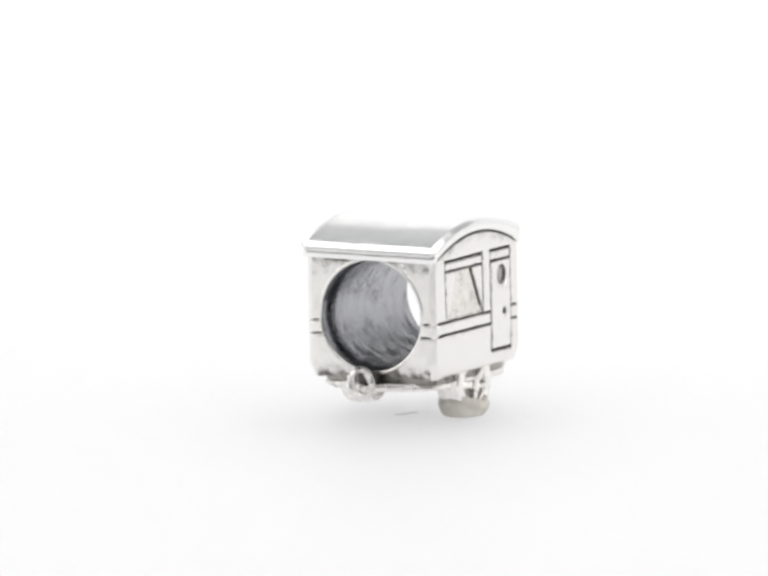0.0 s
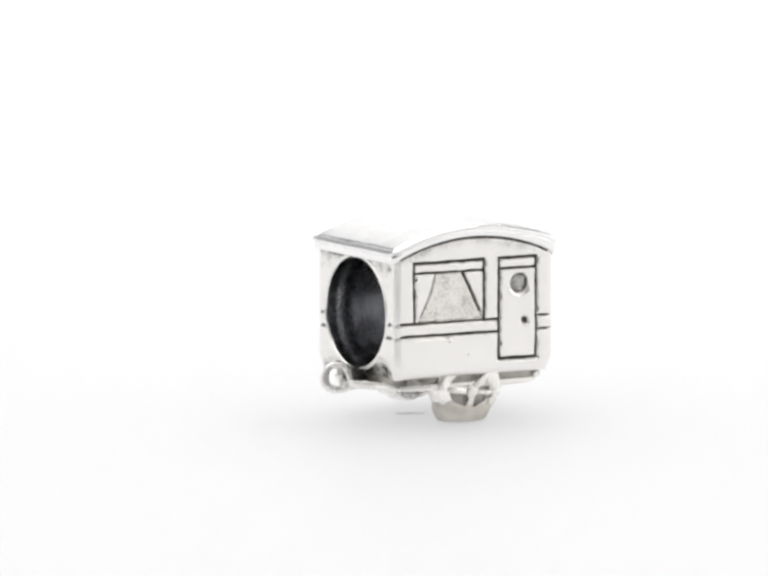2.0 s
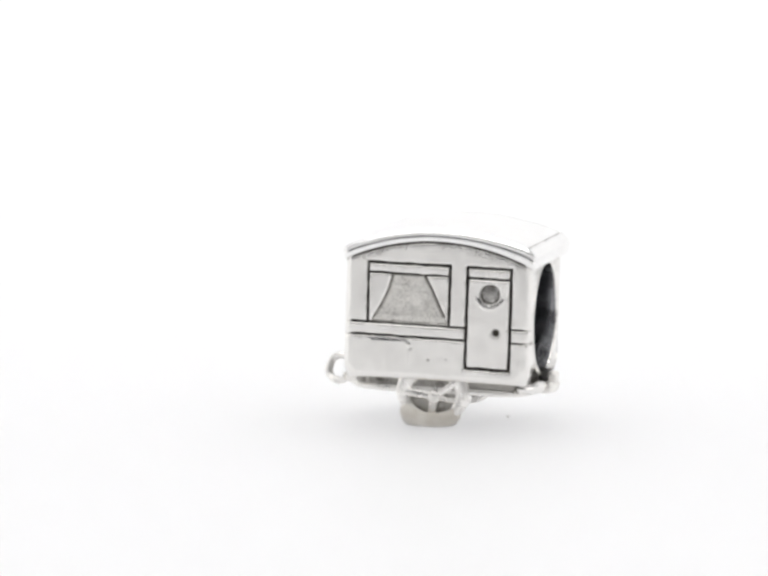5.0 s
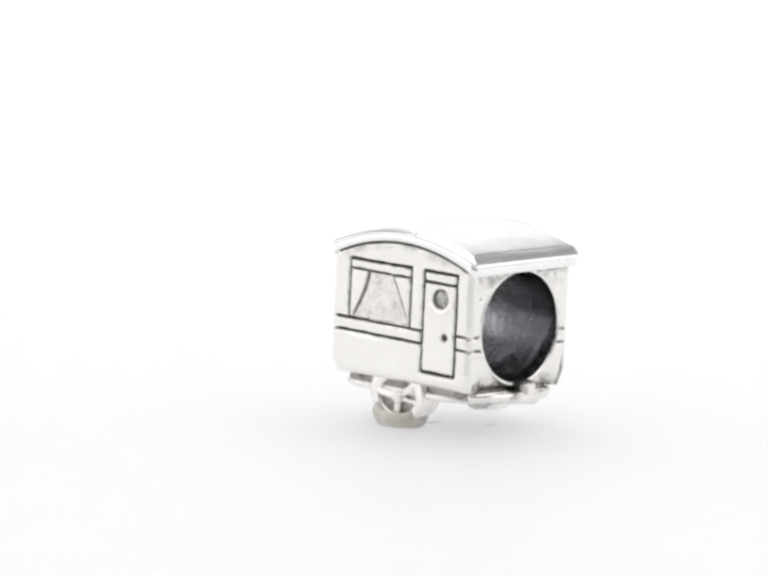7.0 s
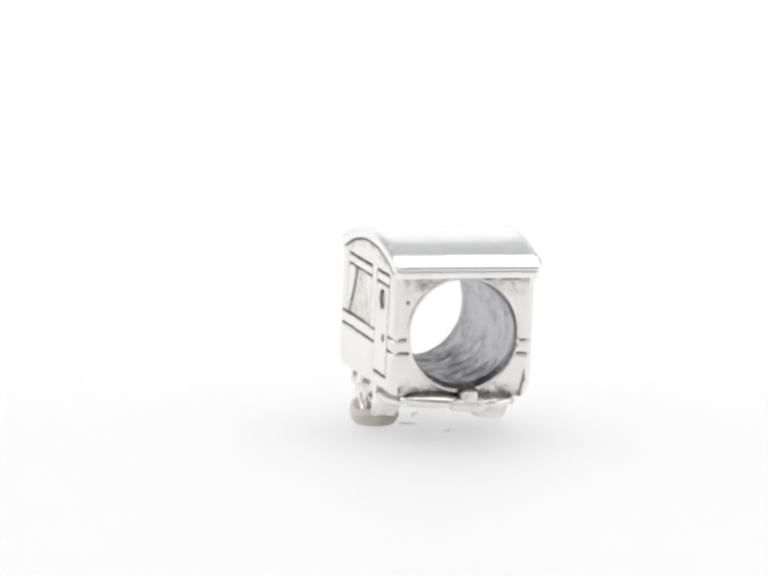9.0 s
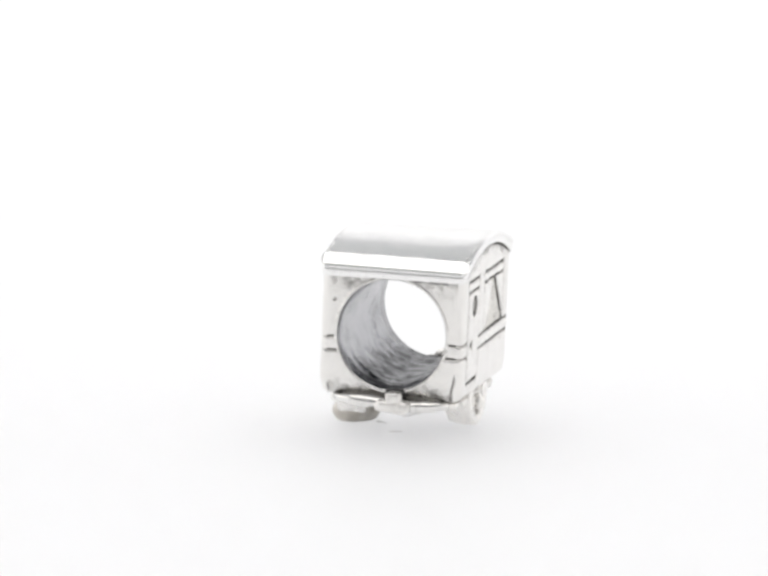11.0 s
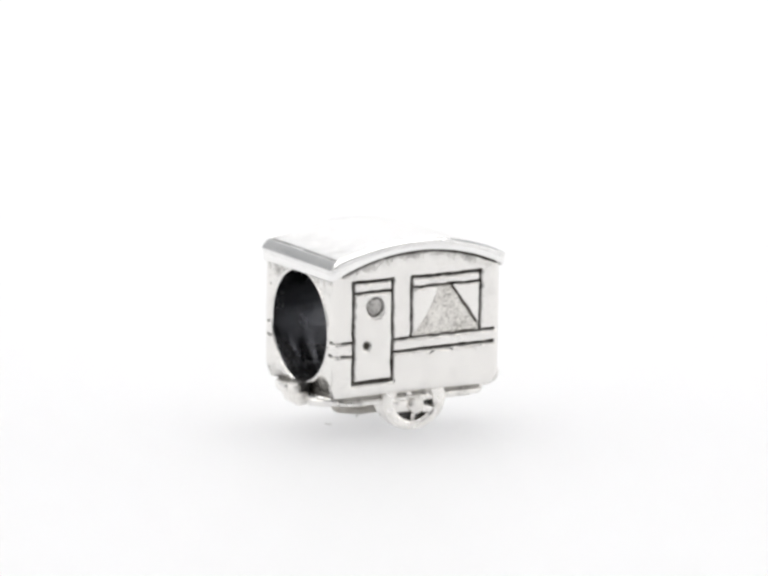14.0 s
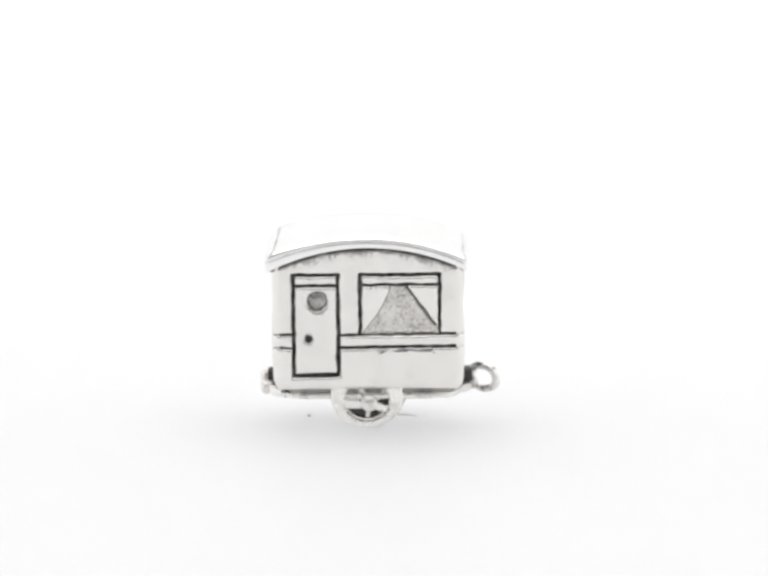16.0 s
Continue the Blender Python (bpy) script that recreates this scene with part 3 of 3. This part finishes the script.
def chassis(charm):
    def plan(x, y, r):
        return [(sx * (x - r) + r * math.cos(radians(a + b)), sy * (y - r) + r * math.sin(radians(a + b))) for sx, sy, a in ((1, 1, 0), (-1, 1, 90), (-1, -1, 180), (1, -1, 270)) for b in range(0, 91, 15)]

    def lean(bm):
        for v in bm.verts:
            v.co.z += 0.018 * v.co.y
        return bm

    # Dark slab: the gap's shade put into the grey of a gritty recess.
    part("underbody", roughen(lean(prism(plan(3.86, 2.84, 1.1), -4.16 + Z0, -3.62 + Z0, 0.04, 2)), 0.03, 0.25, 6), GREY_RECESS, charm, "gritty grey recess between walls and chassis, shade in its colour", smooth=False)
    bm = lean(prism(plan(4.10, 2.98, 1.5), -4.28 + Z0, -4.02 + Z0, 0.11, 4))
    part("chassis", roughen(bm, 0.03, 0.5, 4), CAST, charm, "rough cast silver chassis plate with rounded lip")
    # rounded bar across the door end
    bm = bmesh.new()
    n, m = 24, 12
    rows = []
    for i in range(n + 1):
        y = -2.60 + 5.15 * i / n
        bend = 0.55 * (abs(y + 0.02) / 2.60) ** 4
        thick = 0.26 * (1 - 0.35 * (abs(y) / 2.60) ** 6)
        drop = 0.10 * math.exp(-((y - 0.9) / 0.9) ** 2)
        rows.append([bm.verts.new((4.20 - bend + thick * 1.1 * math.cos(2 * math.pi * k / m), y, -4.01 - drop + thick * math.sin(2 * math.pi * k / m) + Z0)) for k in range(m)])
    for i in range(n):
        for k in range(m):
            bm.faces.new((rows[i][k], rows[i][(k + 1) % m], rows[i + 1][(k + 1) % m], rows[i + 1][k]))
    bm.faces.new(rows[0])
    bm.faces.new(rows[-1][::-1])
    part("bumper", roughen(bm, 0.07, 0.5), SILVER_PLAIN, charm, "rounded uneven silver bumper bar")
    # blackened stubs behind the lug and behind the ring
    part("stub", roughen(box(4.0, 4.46, -0.12, 0.70, -3.95 + Z0, -3.36 + Z0, 0.08, 2), 0.04, 0.4, 1), OXIDE, charm, "blackened stub at the bumper")
    part("stub", roughen(box(-4.58, -4.0, -0.40, 0.52, -4.08 + Z0, -3.46 + Z0, 0.08, 2), 0.04, 0.4, 2), OXIDE, charm, "blackened stub at the towing ring")
    # stepped bracket on the bumper
    bm = roughen(box(4.10, 4.78, -0.52, 1.0, -4.40 + Z0, -3.84 + Z0, 0.20, 5), 0.11, 0.42, 3)
    b = part("bracket", bm, LUG_SILVER, charm, "stepped silver lug on the bumper")
    bm = roughen(box(4.36, 4.84, -0.04, 0.68, -4.02 + Z0, -3.42 + Z0, 0.19, 5), 0.11, 0.36, 5)
    part("knob", bm, LUG_SILVER, b)


def hitch(charm):
    bm = bmesh.new()
    n, m = 40, 14
    turn = pose(-5.07, 0.12, -3.87 + Z0) @ pose(0, 0, 0, 0, 0, -25) @ pose(0, 0, 0, -14, 0, 0)
    rows = []
    for i in range(n):
        a = 2 * math.pi * i / n
        thick = 0.17 + 0.02 * math.sin(a * 2 + 1)
        rows.append([bm.verts.new(turn @ Vector(((0.59 + thick * math.cos(b)) * math.cos(a), thick * 1.15 * math.sin(b), (0.59 + thick * math.cos(b)) * math.sin(a)))) for b in (2 * math.pi * k / m for k in range(m))])
    for i in range(n):
        for k in range(m):
            j, l = (i + 1) % n, (k + 1) % m
            bm.faces.new((rows[i][k], rows[i][l], rows[j][l], rows[j][k]))
    part("hitch_ring", roughen(bm, 0.06, 0.4), RING_SILVER, charm, "small worn silver towing ring")
    bm = roughen(box(-4.80, -4.30, -0.46, 0.40, -4.40 + Z0, -4.06 + Z0, 0.13, 3), 0.05, 0.4, 9)
    part("hitch_block", bm, DARK_CAST, charm, "lumpy silver block that carries the ring")
    for s in (-1, 1):
        a, b = Vector((-3.4, s * 2.45, -4.14 + Z0)), Vector((-4.72, s * 0.26, -4.14 + Z0))
        long = (b - a).length
        bm = box(-0.17, 0.17, -0.14, 0.14, -long / 2, long / 2, 0.05, 2)
        m4 = Matrix.Translation((a + b) / 2) @ (b - a).to_track_quat("Z", "X").to_matrix().to_4x4()
        bmesh.ops.transform(bm, matrix=m4, verts=bm.verts)
        bmesh.ops.subdivide_edges(bm, edges=[e for e in bm.edges if e.calc_length() > 1.0], cuts=6)
        part("drawbar", roughen(bm, 0.06, 0.4, s), DARK_CAST, charm)


def wheel(charm, side):
    """A cast half-sunk wheel: barrel tyre, dark openings, spokes and hub."""
    zc = (-4.29 if side < 0 else -4.10) + Z0
    n = 64
    rx, rz, xc = (1.67, 1.34, -0.12) if side < 0 else (1.62, 1.41, 0.08)
    hole = 0.62 if side < 0 else 0.60
    prof = [(0.0, hole), (0.06, hole + 0.02), (0.10, hole + 0.09), (0.11, 0.90), (0.07, 0.97), (-0.05, 1.0), (-0.45, 1.0), (-0.85, 0.98), (-1.20, 0.92), (-1.36, 0.76), (-1.34, 0.0)]
    verts, faces = [], []
    for d, f in prof[:-1]:
        for k in range(n):
            a = 2 * math.pi * k / n
            w = 1 + 0.025 * noise.noise(Vector((math.cos(a) * 1.5, math.sin(a) * 1.5, side + d))) + 0.02 * noise.noise(Vector((math.cos(a) * 5, math.sin(a) * 5, side + 2 * d)))
            drop = 0.34 * max(0, 0.97 - f) if d >= 0 else 0.0
            verts.append((xc + rx * f * w * math.cos(a), side * (2.98 + d * (1.0 if d > -0.4 else 0.88)), zc - drop + rz * f * w * math.sin(a)))
    for i in range(len(prof) - 2):
        for k in range(n):
            b = (k + 1) % n
            q = (i * n + k, i * n + b, (i + 1) * n + b, (i + 1) * n + k)
            faces.append(q if side < 0 else q[::-1])
    # inner wall of the rim back to the dark disc
    base = len(verts)
    for k in range(n):
        a = 2 * math.pi * k / n
        verts.append((xc + rx * (hole - 0.01) * math.cos(a), side * 2.72, zc - 0.12 + rz * (hole - 0.01) * math.sin(a)))
    for k in range(n):
        b = (k + 1) % n
        q = (base + k, base + b, b, k)
        faces.append(q if side < 0 else q[::-1])
    faces.append([(len(prof) - 2) * n + k for k in range(n)][::side])
    w = part_data("wheel", verts, faces, WHEEL_SILVER, charm, "cast silver wheel with rounded tyre")
    bm = bmesh.new()
    face = 2.74 if side > 0 else 2.90
    ring = [bm.verts.new((xc + rx * (hole + 0.06) * math.cos(2 * math.pi * k / 40), side * face, zc - 0.12 + rz * (hole + 0.06) * math.sin(2 * math.pi * k / 40))) for k in range(40)]
    ring2 = [bm.verts.new((v.co.x, side * (face - 0.12), v.co.z)) for v in ring]
    bm.faces.new(ring)
    bm.faces.new(ring2[::-1])
    for k in range(40):
        bm.faces.new((ring[k], ring2[k], ring2[(k + 1) % 40], ring[(k + 1) % 40]))
    part("disc", bm, OXIDE if side > 0 else GREY_RECESS, w, "blackened disc behind the spokes", smooth=False)
    hz = (-4.50 if side < 0 else -4.44) + Z0
    hx = -0.05 if side < 0 else 0.0
    arms = ((-92, 0.18), (180, 0.17), (34, 0.16), (-20, 0.11)) if side < 0 else ((-14, 0.27), (216, 0.21), (268, 0.09), (158, 0.13), (62, 0.10))
    for k, (angle, thick) in enumerate(arms):
        a = radians(angle)
        tip = Vector((xc - hx + rx * 0.78 * math.cos(a), 0, zc - hz + rz * 0.78 * math.sin(a)))
        long = tip.length
        bm = box(0.05, long, -0.14, 0.12 if k < 2 or side < 0 else -0.02, -thick, thick, 0.07, 2)
        turn = Matrix.Translation((hx, side * 2.94, hz)) @ Matrix.Rotation(-math.atan2(tip.z, tip.x), 4, "Y")
        bmesh.ops.transform(bm, matrix=turn, verts=bm.verts)
        part("spoke", roughen(bm, 0.10 if side > 0 else 0.06, 0.3, k + side), WHEEL_SILVER if k < 2 or side < 0 else DARK_CAST, w)
    bm = bmesh.new()
    bmesh.ops.create_uvsphere(bm, u_segments=20, v_segments=12, radius=0.37 if side > 0 else 0.28)
    for v in bm.verts:
        v.co = Vector((v.co.x + hx, v.co.y * 0.5 + side * 3.06, v.co.z + hz))
    part("hub", roughen(bm, 0.06, 0.3, side), LUG_SILVER, w, "round silver wheel hub")


def caravan_charm():
    charm = tagged(new("caravan_charm"), "silver bead charm shaped like a caravan, blackened grooves", "charm")
    walls(charm)
    roof(charm)
    bore(charm)
    chassis(charm)
    hitch(charm)
    wheel(charm, -1)
    wheel(charm, 1)
    return charm


def putty_pad():
    """A pressed blob of clear putty under one wheel; its top is moulded to the tyre."""
    n, verts, faces = 48, [], []
    rows = [(0.82, 0.0), (0.90, 0.08), (0.99, 0.30), (1.05, 0.60), (0.99, 0.88), (0.85, 0.98), (0.5, 0.60), (0.25, 0.50)]
    for f, z in rows:
        for k in range(n):
            a = 2 * math.pi * k / n
            w = 1 + 0.07 * noise.noise(Vector((math.cos(a) * 1.3, math.sin(a) * 1.3, 5)))
            x, y = 1.34 * f * w * math.cos(a), 1.02 * f * w * math.sin(a)
            tyre = 1.70 - 1.41 * math.sqrt(max(0.05, 1 - ((x - 0.3) / 1.58) ** 2))
            top = min(z, max(0.12, tyre * (0.72 if z > 0.7 else 0.36) + 0.45 * z)) + 0.03 * noise.noise(Vector((x * 2, y * 2, z)))
            verts.append((x * MM, y * MM, (top if z else 0.0) * MM))
    for i in range(len(rows) - 1):
        for k in range(n):
            b = (k + 1) % n
            faces.append((i * n + k, i * n + b, (i + 1) * n + b, (i + 1) * n + k))
    faces.append([k for k in range(n)][::-1])
    faces.append([(len(rows) - 1) * n + k for k in range(n)])
    ob = new("adhesive_putty", mesh_of("adhesive_putty", verts, faces, PUTTY))
    return tagged(ob, "pressed blob of cloudy clear putty under the wheel", "putty")


def lint(curl, length):
    """A fine curled fibre, lying flat."""
    n, m, verts, faces = 14, 6, [], []
    for i in range(n + 1):
        f = i / n - 0.5
        x, y = f * length, curl * (f * f - 0.08) * length + 0.06 * math.sin(9 * f)
        r = 0.025 * (1 - 0.6 * abs(2 * f))
        verts += [(x * MM, (y + r * math.cos(2 * math.pi * k / m)) * MM, (0.025 + r * math.sin(2 * math.pi * k / m)) * MM) for k in range(m)]
    for i in range(n):
        for k in range(m):
            b = (k + 1) % m
            faces.append((i * m + k, i * m + b, (i + 1) * m + b, (i + 1) * m + k))
    faces += [list(range(m))[::-1], [n * m + k for k in range(m)]]
    ob = new("lint_fibre", mesh_of("lint_fibre", verts, faces, LINT))
    return tagged(ob, "fine curled grey lint fibre on the white sheet", "lint", "lint on the sheet")


charm = caravan_charm()
putty = putty_pad()

# ---- the turning table ----
RATE, SQUARE_ON = 15.212, 4.1
CHARM_AT = Matrix.Translation(Vector((1.728, 0.557, 0.135)) * MM) @ pose(0, 0, 0, -2.205, 0.970, 0.914)
PUTTY_AT = pose(1.47 * MM, -2.0 * MM, 0.0, 0, 0, 0.9)


fibres = [(lint(0.5, 0.9), pose(2.22 * MM, -0.68 * MM, 0, 0, 0, 50)), (lint(-0.6, 0.6), pose(4.40 * MM, 0.60 * MM, 0, 0, 0, 100)), (lint(0.15, 1.3), pose(0.16 * MM, 0.17 * MM, 0, 0, 0, -25))]


def motions():
    times = [0.5 * i for i in range(33)]
    for thing, rest in ((charm, CHARM_AT), (putty, PUTTY_AT), *fibres):
        walk(thing, [(t, pose(0, 0, 0, 0, 0, -RATE * (t - SQUARE_ON)) @ rest) for t in times])


motions()
